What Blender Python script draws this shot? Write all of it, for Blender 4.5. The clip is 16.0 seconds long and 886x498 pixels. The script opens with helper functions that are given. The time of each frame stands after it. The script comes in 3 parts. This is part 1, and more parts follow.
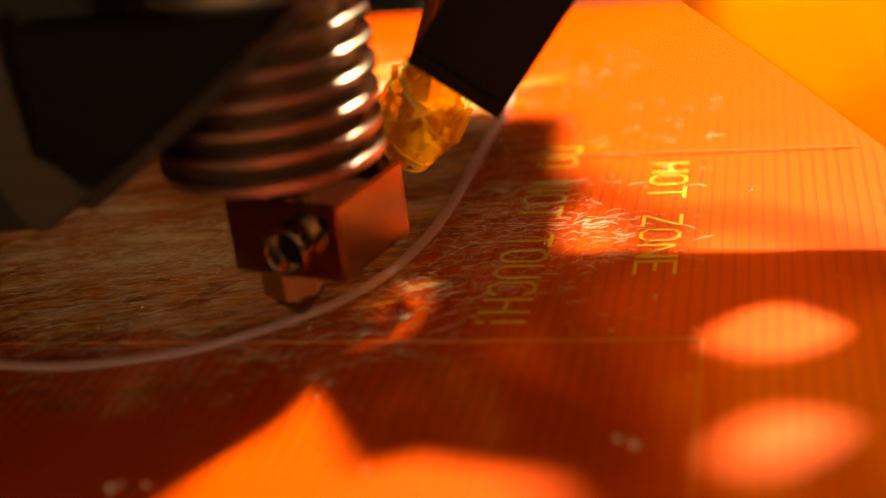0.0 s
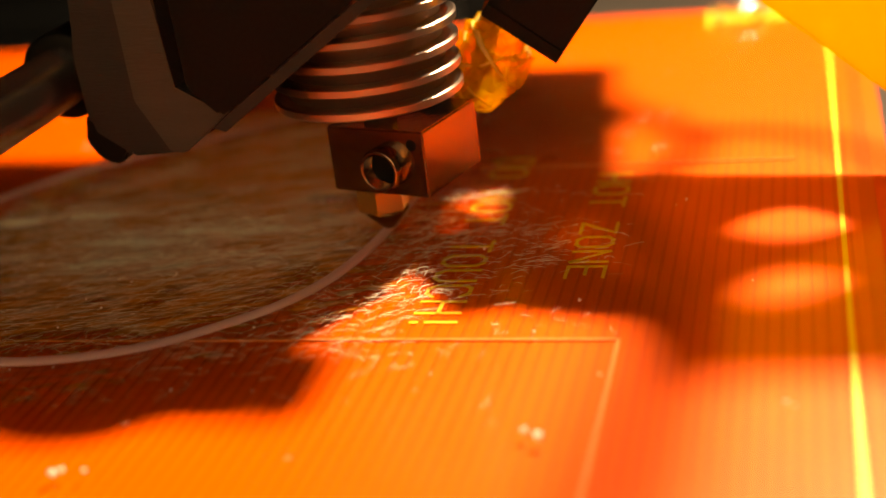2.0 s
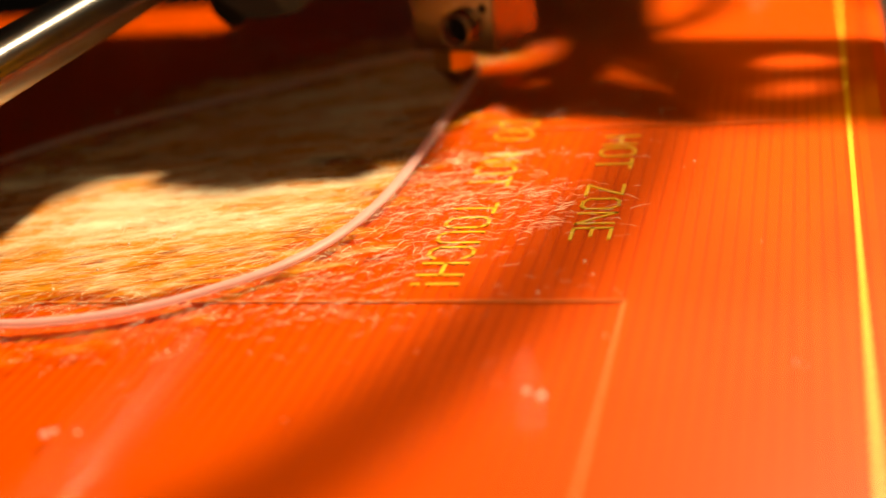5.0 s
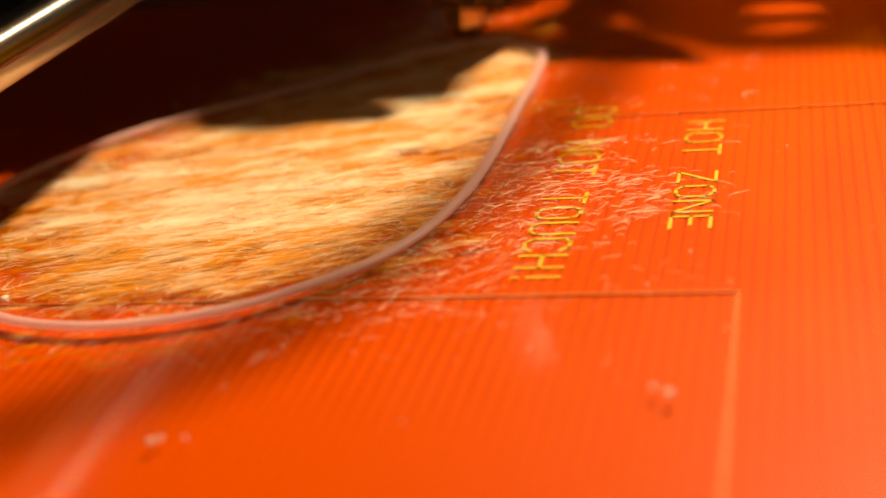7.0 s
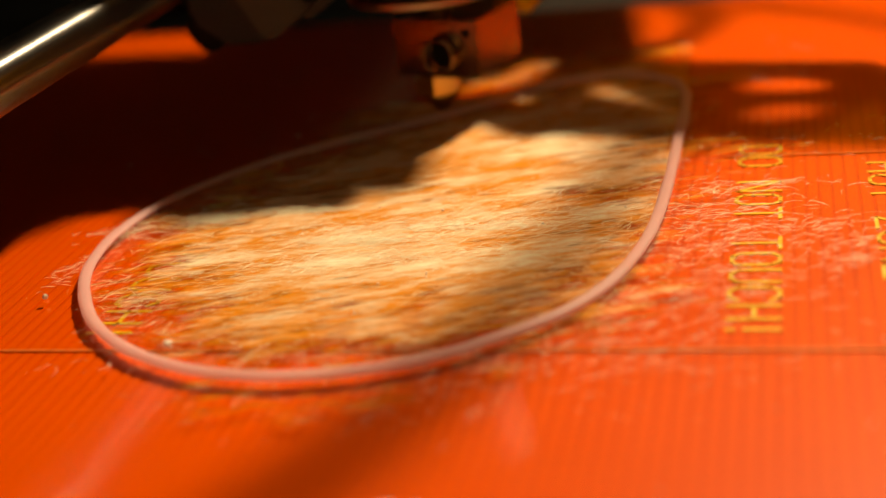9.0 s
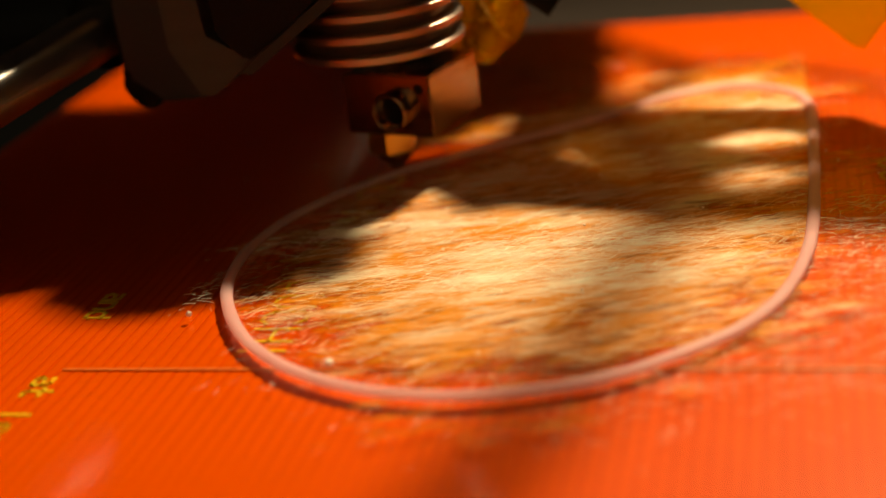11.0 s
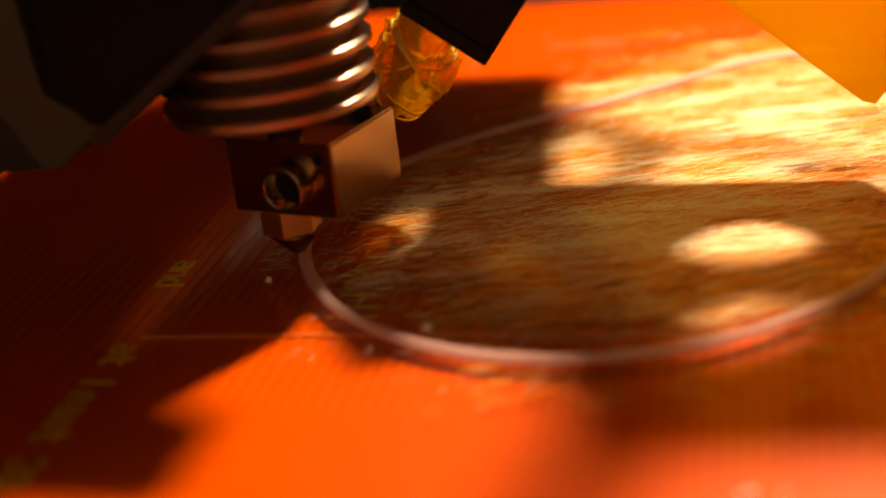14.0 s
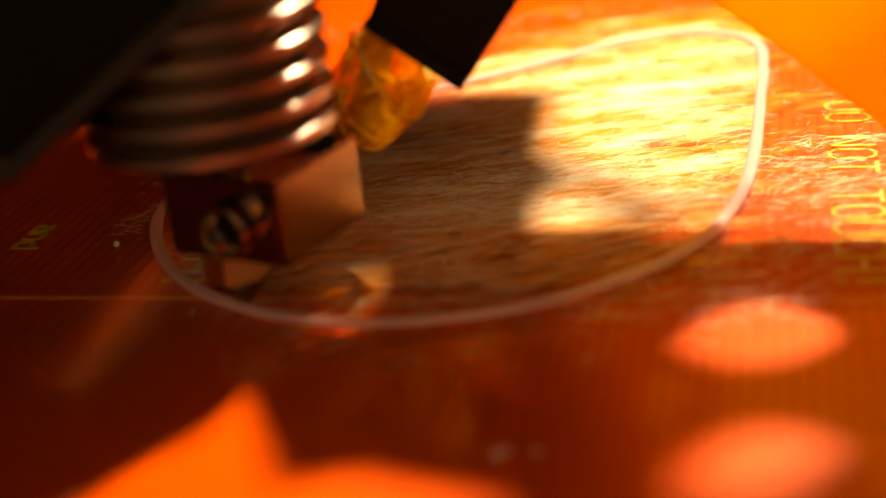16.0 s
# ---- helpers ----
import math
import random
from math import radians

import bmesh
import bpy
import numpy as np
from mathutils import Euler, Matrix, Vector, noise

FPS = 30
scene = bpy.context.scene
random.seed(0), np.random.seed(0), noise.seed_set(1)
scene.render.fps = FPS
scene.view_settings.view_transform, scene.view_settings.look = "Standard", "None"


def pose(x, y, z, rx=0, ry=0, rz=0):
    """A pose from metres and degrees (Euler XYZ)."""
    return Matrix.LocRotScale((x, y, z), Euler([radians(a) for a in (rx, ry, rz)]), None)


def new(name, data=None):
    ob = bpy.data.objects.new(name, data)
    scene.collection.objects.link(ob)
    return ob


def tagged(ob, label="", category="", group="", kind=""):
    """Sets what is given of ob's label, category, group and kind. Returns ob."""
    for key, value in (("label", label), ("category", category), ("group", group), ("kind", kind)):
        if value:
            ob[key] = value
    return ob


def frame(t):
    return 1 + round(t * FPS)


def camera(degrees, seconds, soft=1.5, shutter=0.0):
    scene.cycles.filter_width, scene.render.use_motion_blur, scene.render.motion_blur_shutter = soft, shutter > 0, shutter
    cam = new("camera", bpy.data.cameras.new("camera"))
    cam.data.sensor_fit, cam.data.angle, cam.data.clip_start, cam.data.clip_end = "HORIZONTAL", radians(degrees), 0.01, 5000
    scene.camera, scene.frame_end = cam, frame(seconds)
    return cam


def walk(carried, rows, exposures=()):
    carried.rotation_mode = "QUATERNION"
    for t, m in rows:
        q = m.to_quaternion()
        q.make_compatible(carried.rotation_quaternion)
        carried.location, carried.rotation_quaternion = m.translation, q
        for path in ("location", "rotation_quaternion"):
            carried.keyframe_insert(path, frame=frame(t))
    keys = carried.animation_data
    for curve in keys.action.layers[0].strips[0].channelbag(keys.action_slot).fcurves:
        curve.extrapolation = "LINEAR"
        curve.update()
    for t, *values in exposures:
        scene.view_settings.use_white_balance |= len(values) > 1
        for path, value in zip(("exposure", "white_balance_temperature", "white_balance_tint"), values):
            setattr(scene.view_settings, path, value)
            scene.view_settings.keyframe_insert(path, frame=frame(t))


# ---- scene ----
cam = camera(35.02, 16.0, soft=1.5)
PATH = [
    (0, pose(0.05372, -0.13815, 0.07256, 66.676, 6.387, 11.676)),
    (0.5, pose(0.05247, -0.13954, 0.07129, 67.486, 6.839, 12.012)),
    (1, pose(0.05123, -0.13956, 0.07087, 67.718, 7.347, 12.469)),
    (1.5, pose(0.05300, -0.14070, 0.07054, 67.781, 7.188, 13.158)),
    (2, pose(0.05565, -0.14441, 0.07398, 67.338, 6.619, 12.911)),
    (2.5, pose(0.05831, -0.14494, 0.07398, 67.553, 6.621, 12.887)),
    (3, pose(0.05677, -0.14184, 0.07182, 67.161, 6.409, 13.250)),
    (3.5, pose(0.05523, -0.14070, 0.07095, 67.030, 6.500, 12.935)),
    (4, pose(0.05470, -0.14008, 0.07024, 66.743, 6.309, 13.034)),
    (4.2, pose(0.05489, -0.14044, 0.06964, 66.768, 6.326, 13.063)),
    (6.3, pose(0.05689, -0.14240, 0.07258, 65.778, 7.304, 12.944)),
    (6.5, pose(0.05708, -0.13920, 0.07040, 66.089, 7.342, 12.853)),
    (7, pose(0.05757, -0.13962, 0.07035, 65.960, 7.565, 12.840)),
    (7.5, pose(0.05607, -0.13552, 0.06674, 65.578, 7.343, 12.753)),
    (8, pose(0.05313, -0.13579, 0.07191, 66.392, 6.862, 12.519)),
    (8.5, pose(0.05410, -0.13604, 0.07294, 66.864, 6.653, 12.369)),
    (9, pose(0.05508, -0.13401, 0.07061, 67.078, 6.629, 12.527)),
    (9.5, pose(0.05813, -0.13551, 0.07150, 67.287, 6.799, 12.460)),
    (10, pose(0.06119, -0.13575, 0.07237, 67.675, 7.007, 12.389)),
    (10.2, pose(0.06091, -0.13536, 0.07160, 67.822, 6.961, 12.607)),
    (12.3, pose(0.05798, -0.13464, 0.07293, 66.949, 6.480, 12.551)),
    (12.5, pose(0.05770, -0.13499, 0.07224, 67.087, 6.417, 12.181)),
    (13, pose(0.05723, -0.13399, 0.07043, 67.138, 6.404, 12.355)),
    (13.5, pose(0.05676, -0.13253, 0.06774, 67.240, 6.398, 12.254)),
    (14, pose(0.05739, -0.13340, 0.06730, 67.340, 6.540, 11.900)),
    (14.5, pose(0.05803, -0.13425, 0.06690, 67.436, 6.694, 12.297)),
    (15, pose(0.05720, -0.13735, 0.06400, 68.004, 6.147, 12.739)),
    (15.5, pose(0.05906, -0.13333, 0.06594, 67.079, 6.420, 12.725)),
    (16, pose(0.05702, -0.13297, 0.06540, 66.549, 5.935, 12.717)),
]
# seconds, nozzle across the bed, nozzle along the rod
NOZZLE = [
    (0, -1.212, 0.095),
    (0.5, -1.103, 0.271),
    (1, -1.006, 0.447),
    (1.5, -0.943, 0.608),
    (2, -0.914, 0.810),
    (2.5, -0.936, 1.013),
    (3, -0.947, 1.228),
    (3.5, -0.922, 1.442),
    (4, -0.927, 1.641),
    (4.7, -0.935, 1.930),
    (5.2, -0.930, 2.140),
    (5.7, -0.960, 2.370),
    (6.5, -1.091, 2.560),
    (7, -1.303, 2.580),
    (7.5, -1.518, 2.490),
    (8, -1.617, 2.370),
    (8.5, -1.734, 2.249),
    (9, -1.941, 2.139),
    (9.5, -2.095, 2.022),
    (10, -2.256, 1.904),
    (10.7, -2.450, 1.740),
    (11.2, -2.600, 1.560),
    (11.7, -2.730, 1.350),
    (12.5, -2.841, 1.068),
    (13, -2.871, 0.879),
    (13.5, -2.870, 0.690),
    (14, -2.876, 0.502),
    (14.5, -2.740, 0.314),
    (15, -2.610, 0.039),
    (15.5, -2.464, -0.027),
    (16, -2.309, -0.120),
]

U = 0.038  # one plan unit in metres
cam.data.dof.use_dof = True
cam.data.dof.focus_distance = 0.182
cam.data.dof.aperture_fstop = 11.0
EXPOSURE = [(0, 1.6, 9200, 10), (1.5, 2, 9200, 10), (2.5, 1.7, 9200, 10), (3.5, 1.25, 9200, 10), (4.2, 1, 9200, 10), (6.5, 0.4, 9200, 10), (10, 0.1, 9200, 10), (12.5, 0.4, 9200, 10), (14, 0.72, 9200, 10), (16, 1.3, 9200, 10)]
walk(cam, PATH, EXPOSURE)

# ---- light: a desk lamp behind the printer, and sky fill from an opening added behind the camera ----
LAMP = Vector((3.0, 5.5, 8.0)) * U
world = bpy.data.worlds.new("world")
scene.world = world
world.use_nodes = True
wn = world.node_tree
sky = wn.nodes.new("ShaderNodeTexSky")
sky.sky_type, sky.sun_disc, sky.sun_elevation, sky.sun_rotation = "NISHITA", False, radians(3.5), radians(180)
sky.dust_density = 5.0
wn.links.new(sky.outputs[0], wn.nodes["Background"].inputs[0])
wn.nodes["Background"].inputs[1].default_value = 0.08
bulb = new("lamp_light", bpy.data.lights.new("lamp_light", "POINT"))
bulb.data.energy, bulb.data.shadow_soft_size, bulb.data.color = 7.5, 0.013, (1.0, 0.86, 0.66)
bulb.location = LAMP


# ---- materials ----
def mat(name, color, rough=0.5, metal=0.0, vary=0.25, scale=40.0, bump=0.1, bump_scale=400.0, coat=0.0, stretch=(1, 1, 1), coat_rough=0.1, dark=0.6, spec=0.5):
    m = bpy.data.materials.new(name)
    m.use_nodes = True
    t = m.node_tree
    b = t.nodes["Principled BSDF"]
    b.inputs["Roughness"].default_value, b.inputs["Metallic"].default_value = rough, metal
    b.inputs["Specular IOR Level"].default_value = spec
    b.inputs["Coat Weight"].default_value, b.inputs["Coat Roughness"].default_value = coat, coat_rough
    co = t.nodes.new("ShaderNodeTexCoord")
    mp = t.nodes.new("ShaderNodeMapping")
    mp.inputs["Scale"].default_value = stretch
    t.links.new(co.outputs["Object"], mp.inputs[0])
    n1 = t.nodes.new("ShaderNodeTexNoise")
    n1.inputs["Scale"].default_value, n1.inputs["Detail"].default_value = scale, 6
    t.links.new(mp.outputs[0], n1.inputs[0])
    mx = t.nodes.new("ShaderNodeMix")
    mx.data_type = "RGBA"
    mx.inputs[6].default_value = (*[c * (1 - vary * dark) for c in color], 1)
    mx.inputs[7].default_value = (*[min(1, c * (1 + vary * 0.5)) for c in color], 1)
    t.links.new(n1.outputs[0], mx.inputs[0])
    t.links.new(mx.outputs[2], b.inputs["Base Color"])
    n2 = t.nodes.new("ShaderNodeTexNoise")
    n2.inputs["Scale"].default_value, n2.inputs["Detail"].default_value = bump_scale, 4
    t.links.new(mp.outputs[0], n2.inputs[0])
    bp = t.nodes.new("ShaderNodeBump")
    bp.inputs["Strength"].default_value, bp.inputs["Distance"].default_value = bump, 0.0006
    t.links.new(n2.outputs[0], bp.inputs["Height"])
    t.links.new(bp.outputs[0], b.inputs["Normal"])
    mr = t.nodes.new("ShaderNodeMapRange")
    mr.inputs[3].default_value, mr.inputs[4].default_value = max(0.02, rough * 0.75), min(1, rough * 1.3)
    t.links.new(n1.outputs[0], mr.inputs[0])
    t.links.new(mr.outputs[0], b.inputs["Roughness"])
    return m


M_BED = mat("red_solder_mask", (0.68, 0.068, 0.006), 0.45, 0, 0.25, 30, 0.05, 900, spec=0.12)
M_TRACE = mat("mask_over_copper", (0.80, 0.092, 0.008), 0.42, 0, 0.2, 30, 0.05, 900, spec=0.12)
M_INK = mat("yellow_legend_ink", (0.95, 0.62, 0.04), 0.5, 0, 0.2, 300, 0.1, 900)
M_PATCH = mat("pale_amber_tape", (0.90, 0.36, 0.03), 0.35, 0, 0.3, 200, 0.2, 900)
M_TAPE = mat("tape_edge", (0.90, 0.24, 0.06), 0.35, 0, 0.3, 200, 0.2, 900)
M_GOLD = mat("bare_gold_edge", (0.95, 0.62, 0.06), 0.35, 0, 0.2, 100, 0.05, 900)
M_ALU = mat("turned_aluminium", (0.46, 0.38, 0.33), 0.31, 1.0, 0.2, 60, 0.06, 600, stretch=(1, 1, 12))
# rougher than the fins, and darker: shade in the gaps is put into the colour
M_CORE = mat("dull_shaded_aluminium", (0.40, 0.31, 0.26), 0.5, 1.0, 0.25, 60, 0.06, 600)
M_BLOCK = mat("aluminium_block", (0.29, 0.19, 0.13), 0.16, 1.0, 0.25, 90, 0.08, 900)
M_BRASS = mat("brass", (0.80, 0.52, 0.22), 0.30, 1.0, 0.3, 120, 0.06, 900)
M_TIP = mat("dark_brass", (0.20, 0.11, 0.05), 0.38, 1.0, 0.4, 160, 0.1, 900)
M_STEEL = mat("ground_steel", (0.70, 0.70, 0.69), 0.22, 1.0, 0.1, 80, 0.02, 900)
grain = M_STEEL.node_tree.nodes.new("ShaderNodeTangent")
grain.direction_type, grain.axis = "RADIAL", "Y"
M_STEEL.node_tree.links.new(grain.outputs[0], M_STEEL.node_tree.nodes["Principled BSDF"].inputs["Tangent"])
M_STEEL.node_tree.nodes["Principled BSDF"].inputs["Anisotropic"].default_value = 0.9
M_STEEL.node_tree.nodes["Principled BSDF"].inputs["Anisotropic Rotation"].default_value = 0.25
M_BLACK = mat("black_plastic", (0.0045, 0.004, 0.004), 0.5, 0, 0.4, 60, 0.15, 500, spec=0.13)
M_GREY = mat("grey_printed_plastic", (0.022, 0.021, 0.022), 0.55, 0, 0.3, 50, 0.2, 500, stretch=(1, 1, 8), spec=0.3)
# near-zero black, so the added backing stays dark under the lamp
M_MATT = mat("matt_black_backing", (0.002, 0.002, 0.002), 0.8, 0, 0.3, 20, 0.1, 300, spec=0.06)
M_LIT_EDGE = mat("lit_grey_printed_plastic", (0.055, 0.050, 0.044), 0.55, 0, 0.4, 60, 0.25, 500, stretch=(1, 1, 8), spec=0.3)
M_DARK = mat("dark_base", (0.035, 0.028, 0.024), 0.6, 0, 0.4, 10, 0.1, 100)
# unseen walls: warm tones chosen to tint bounced and mirrored light
M_WALL = mat("wall_paint", (0.42, 0.24, 0.12), 0.8, 0, 0.2, 3, 0.1, 60)
M_BROWN = mat("brown_wall_paint", (0.55, 0.29, 0.14), 0.8, 0, 0.2, 3, 0.1, 60)
M_FOLD = mat("amber_film_fold_glint", (0.95, 0.68, 0.18), 0.08, 0, 0.4, 160, 0.4, 300)
M_AMBER = mat("dark_amber_sleeve", (0.16, 0.045, 0.008), 0.25, 0, 0.4, 80, 0.2, 400)
M_FIBRE = mat("glue_fibre", (0.97, 0.90, 0.70), 0.45, 0, 0.2, 300, 0.1, 900)
M_DUST = mat("plastic_crumb", (0.92, 0.82, 0.74), 0.4, 0, 0.2, 400, 0.1, 900)


def shroud_material():
    m = mat("yellow_translucent_plastic", (0.80, 0.46, 0.02), 0.4, 0, 0.2, 25, 0.1, 200)
    t = m.node_tree
    tr = t.nodes.new("ShaderNodeBsdfTranslucent")
    tr.inputs[0].default_value = (0.76, 0.41, 0.022, 1)
    ms = t.nodes.new("ShaderNodeMixShader")
    ms.inputs[0].default_value = 0.60
    t.links.new(t.nodes["Principled BSDF"].outputs[0], ms.inputs[1])
    t.links.new(tr.outputs[0], ms.inputs[2])
    tp = t.nodes.new("ShaderNodeBsdfTransparent")
    tp.inputs[0].default_value = (1.0, 0.88, 0.40, 1)
    m2 = t.nodes.new("ShaderNodeMixShader")
    m2.inputs[0].default_value = 0.26
    t.links.new(ms.outputs[0], m2.inputs[1])
    t.links.new(tp.outputs[0], m2.inputs[2])
    t.links.new(m2.outputs[0], t.nodes["Material Output"].inputs[0])
    return m


def plastic_material():
    m = mat("pink_plastic", (1.0, 0.76, 0.78), 0.4, 0, 0.15, 200, 0.15, 700)
    t = m.node_tree
    tr = t.nodes.new("ShaderNodeBsdfTranslucent")
    tr.inputs[0].default_value = (1.0, 0.78, 0.80, 1)
    ms = t.nodes.new("ShaderNodeMixShader")
    ms.inputs[0].default_value = 0.55
    t.links.new(t.nodes["Principled BSDF"].outputs[0], ms.inputs[1])
    t.links.new(tr.outputs[0], ms.inputs[2])
    tp = t.nodes.new("ShaderNodeBsdfTransparent")
    tp.inputs[0].default_value = (1.0, 0.80, 0.72, 1)
    m2 = t.nodes.new("ShaderNodeMixShader")
    m2.inputs[0].default_value = 0.16
    t.links.new(ms.outputs[0], m2.inputs[1])
    t.links.new(tp.outputs[0], m2.inputs[2])
    t.links.new(m2.outputs[0], t.nodes["Material Output"].inputs[0])
    return m


def glass_material():
    """A clear sheet: it lets everything through but for its gloss."""
    m = bpy.data.materials.new("clear_glass")
    m.use_nodes = True
    t = m.node_tree
    t.nodes.remove(t.nodes["Principled BSDF"])
    tr = t.nodes.new("ShaderNodeBsdfTransparent")
    gl = t.nodes.new("ShaderNodeBsdfGlossy")
    gl.inputs["Roughness"].default_value = 0.12
    lw = t.nodes.new("ShaderNodeLayerWeight")
    pw = t.nodes.new("ShaderNodeMath")
    pw.operation = "POWER"
    pw.inputs[1].default_value = 4.0
    t.links.new(lw.outputs["Facing"], pw.inputs[0])
    fr = t.nodes.new("ShaderNodeMath")
    fr.operation = "MULTIPLY_ADD"
    fr.inputs[1].default_value, fr.inputs[2].default_value = 0.60, 0.012
    t.links.new(pw.outputs[0], fr.inputs[0])
    ms = t.nodes.new("ShaderNodeMixShader")
    t.links.new(fr.outputs[0], ms.inputs[0])
    t.links.new(tr.outputs[0], ms.inputs[1])
    t.links.new(gl.outputs[0], ms.inputs[2])
    t.links.new(ms.outputs[0], t.nodes["Material Output"].inputs[0])
    return m


def kapton_material():
    m = mat("amber_film", (0.80, 0.46, 0.05), 0.08, 0, 0.9, 160, 1.0, 260)
    t = m.node_tree
    tr = t.nodes.new("ShaderNodeBsdfTranslucent")
    t.nodes["Bump"].inputs["Distance"].default_value = 0.002
    tr.inputs[0].default_value = (1.0, 0.70, 0.08, 1)
    tp = t.nodes.new("ShaderNodeBsdfTransparent")
    tp.inputs[0].default_value = (1.0, 0.62, 0.10, 1)
    m1 = t.nodes.new("ShaderNodeMixShader")
    m1.inputs[0].default_value = 0.5
    m2 = t.nodes.new("ShaderNodeMixShader")
    m2.inputs[0].default_value = 0.50
    t.links.new(t.nodes["Principled BSDF"].outputs[0], m1.inputs[1])
    t.links.new(tr.outputs[0], m1.inputs[2])
    t.links.new(m1.outputs[0], m2.inputs[1])
    t.links.new(tp.outputs[0], m2.inputs[2])
    t.links.new(m2.outputs[0], t.nodes["Material Output"].inputs[0])
    return m


def residue_material():
    """Dried glue: thin streaks that let the bed show through."""
    m = mat("dried_glue", (0.74, 0.50, 0.17), 0.38, 0, 0.8, 100, 0.55, 300)
    t = m.node_tree
    t.nodes["Mapping"].vector_type = "TEXTURE"
    t.nodes["Mapping"].inputs["Scale"].default_value = (2.0, 0.60, 1)
    t.nodes["Mapping"].inputs["Rotation"].default_value = (0, 0, radians(17))
    t.nodes["Mix"].inputs[6].default_value = (0.82, 0.29, 0.022, 1)
    t.nodes["Mix"].inputs[7].default_value = (1.0, 0.93, 0.70, 1)
    sharp = t.nodes.new("ShaderNodeMapRange")
    sharp.inputs[1].default_value, sharp.inputs[2].default_value = 0.655, 0.88
    at = t.nodes.new("ShaderNodeAttribute")
    at.attribute_name = "cover"
    thick = t.nodes.new("ShaderNodeMath")
    thick.operation = "MULTIPLY_ADD"
    thick.inputs[1].default_value = 0.30
    t.links.new(at.outputs["Fac"], thick.inputs[0])
    t.links.new(t.nodes["Noise Texture"].outputs[0], thick.inputs[2])
    t.links.new(thick.outputs[0], sharp.inputs[0])
    t.links.new(sharp.outputs[0], t.nodes["Mix"].inputs[0])
    t.nodes["Noise Texture"].inputs["Roughness"].default_value = 0.75
    co = t.nodes.new("ShaderNodeTexCoord")
    mp = t.nodes.new("ShaderNodeMapping")
    mp.vector_type = "TEXTURE"
    mp.inputs["Scale"].default_value = (2.4, 0.60, 1)
    mp.inputs["Rotation"].default_value = (0, 0, radians(17))
    t.links.new(co.outputs["Object"], mp.inputs[0])
    n = t.nodes.new("ShaderNodeTexNoise")
    n.inputs["Scale"].default_value, n.inputs["Detail"].default_value, n.inputs["Roughness"].default_value = 420, 10, 0.7
    t.links.new(mp.outputs[0], n.inputs[0])
    mu = t.nodes.new("ShaderNodeMath")
    mu.operation = "ADD"
    t.links.new(n.outputs[0], mu.inputs[0])
    t.links.new(at.outputs["Fac"], mu.inputs[1])
    mr = t.nodes.new("ShaderNodeMapRange")
    mr.inputs[1].default_value, mr.inputs[2].default_value = 0.80, 1.10
    mr.inputs[3].default_value, mr.inputs[4].default_value = 0.0, 0.88
    t.links.new(mu.outputs[0], mr.inputs[0])
    tr = t.nodes.new("ShaderNodeBsdfTransparent")
    ms = t.nodes.new("ShaderNodeMixShader")
    t.links.new(mr.outputs[0], ms.inputs[0])
    t.links.new(tr.outputs[0], ms.inputs[1])
    t.links.new(t.nodes["Principled BSDF"].outputs[0], ms.inputs[2])
    t.links.new(ms.outputs[0], t.nodes["Material Output"].inputs[0])
    return m


M_SHROUD, M_KAPTON, M_GLUE = shroud_material(), kapton_material(), residue_material()
M_PLA, M_GLASS = plastic_material(), glass_material()


# ---- mesh helpers (plan units in, metres out) ----
def part(name, bm, material, parent=None, label="", smooth=False):
    me = bpy.data.meshes.new(name)
    bmesh.ops.scale(bm, vec=(U, U, U), verts=bm.verts)
    bmesh.ops.recalc_face_normals(bm, faces=bm.faces)
    if smooth:
        for fc in bm.faces:
            fc.smooth = True
    bm.to_mesh(me)
    bm.free()
    me.materials.append(material)
    ob = new(name, me)
    if parent:
        ob.parent = parent
    if label:
        tagged(ob, label)
    return ob


def box(bm, x0, x1, y0, y1, z0, z1, bevel=0.0, m=None):
    r = bmesh.ops.create_cube(bm, size=1)
    vs = r["verts"]
    bmesh.ops.scale(bm, vec=(x1 - x0, y1 - y0, z1 - z0), verts=vs)
    bmesh.ops.translate(bm, vec=((x0 + x1) / 2, (y0 + y1) / 2, (z0 + z1) / 2), verts=vs)
    if bevel:
        es = list({e for v in vs for e in v.link_edges})
        r = bmesh.ops.bevel(bm, geom=es, offset=bevel, segments=2, affect="EDGES")
        vs = list({v for f in r["faces"] for v in f.verts} | {v for v in vs if v.is_valid})
    if m is not None:
        bmesh.ops.transform(bm, matrix=m, verts=vs)
    return bm


def lathe(bm, profile, seg=64, m=None):
    """A solid of revolution about z from (radius, height) pairs."""
    rings = []
    for r, z in profile:
        rings.append([bm.verts.new((r * math.cos(2 * math.pi * i / seg), r * math.sin(2 * math.pi * i / seg), z)) for i in range(seg)])
    for a, b in zip(rings, rings[1:]):
        for i in range(seg):
            bm.faces.new((a[i], a[(i + 1) % seg], b[(i + 1) % seg], b[i]))
    bm.faces.new(rings[0][::-1])
    bm.faces.new(rings[-1])
    if m is not None:
        bmesh.ops.transform(bm, matrix=m, verts=[v for r in rings for v in r])
    return bm


def prism(bm, outline, y0, y1, holes=(), bevel=0.0):
    """An outline in x and z drawn out from y0 to y1."""
    fs = [bm.verts.new((x, y0, z)) for x, z in outline]
    bs = [bm.verts.new((x, y1, z)) for x, z in outline]
    n = len(outline)
    bm.faces.new(fs)
    bm.faces.new(bs[::-1])
    for i in range(n):
        bm.faces.new((fs[i], bs[i], bs[(i + 1) % n], fs[(i + 1) % n]))
    if bevel:
        bmesh.ops.bevel(bm, geom=list(bm.edges), offset=bevel, segments=2, affect="EDGES")
    return bm


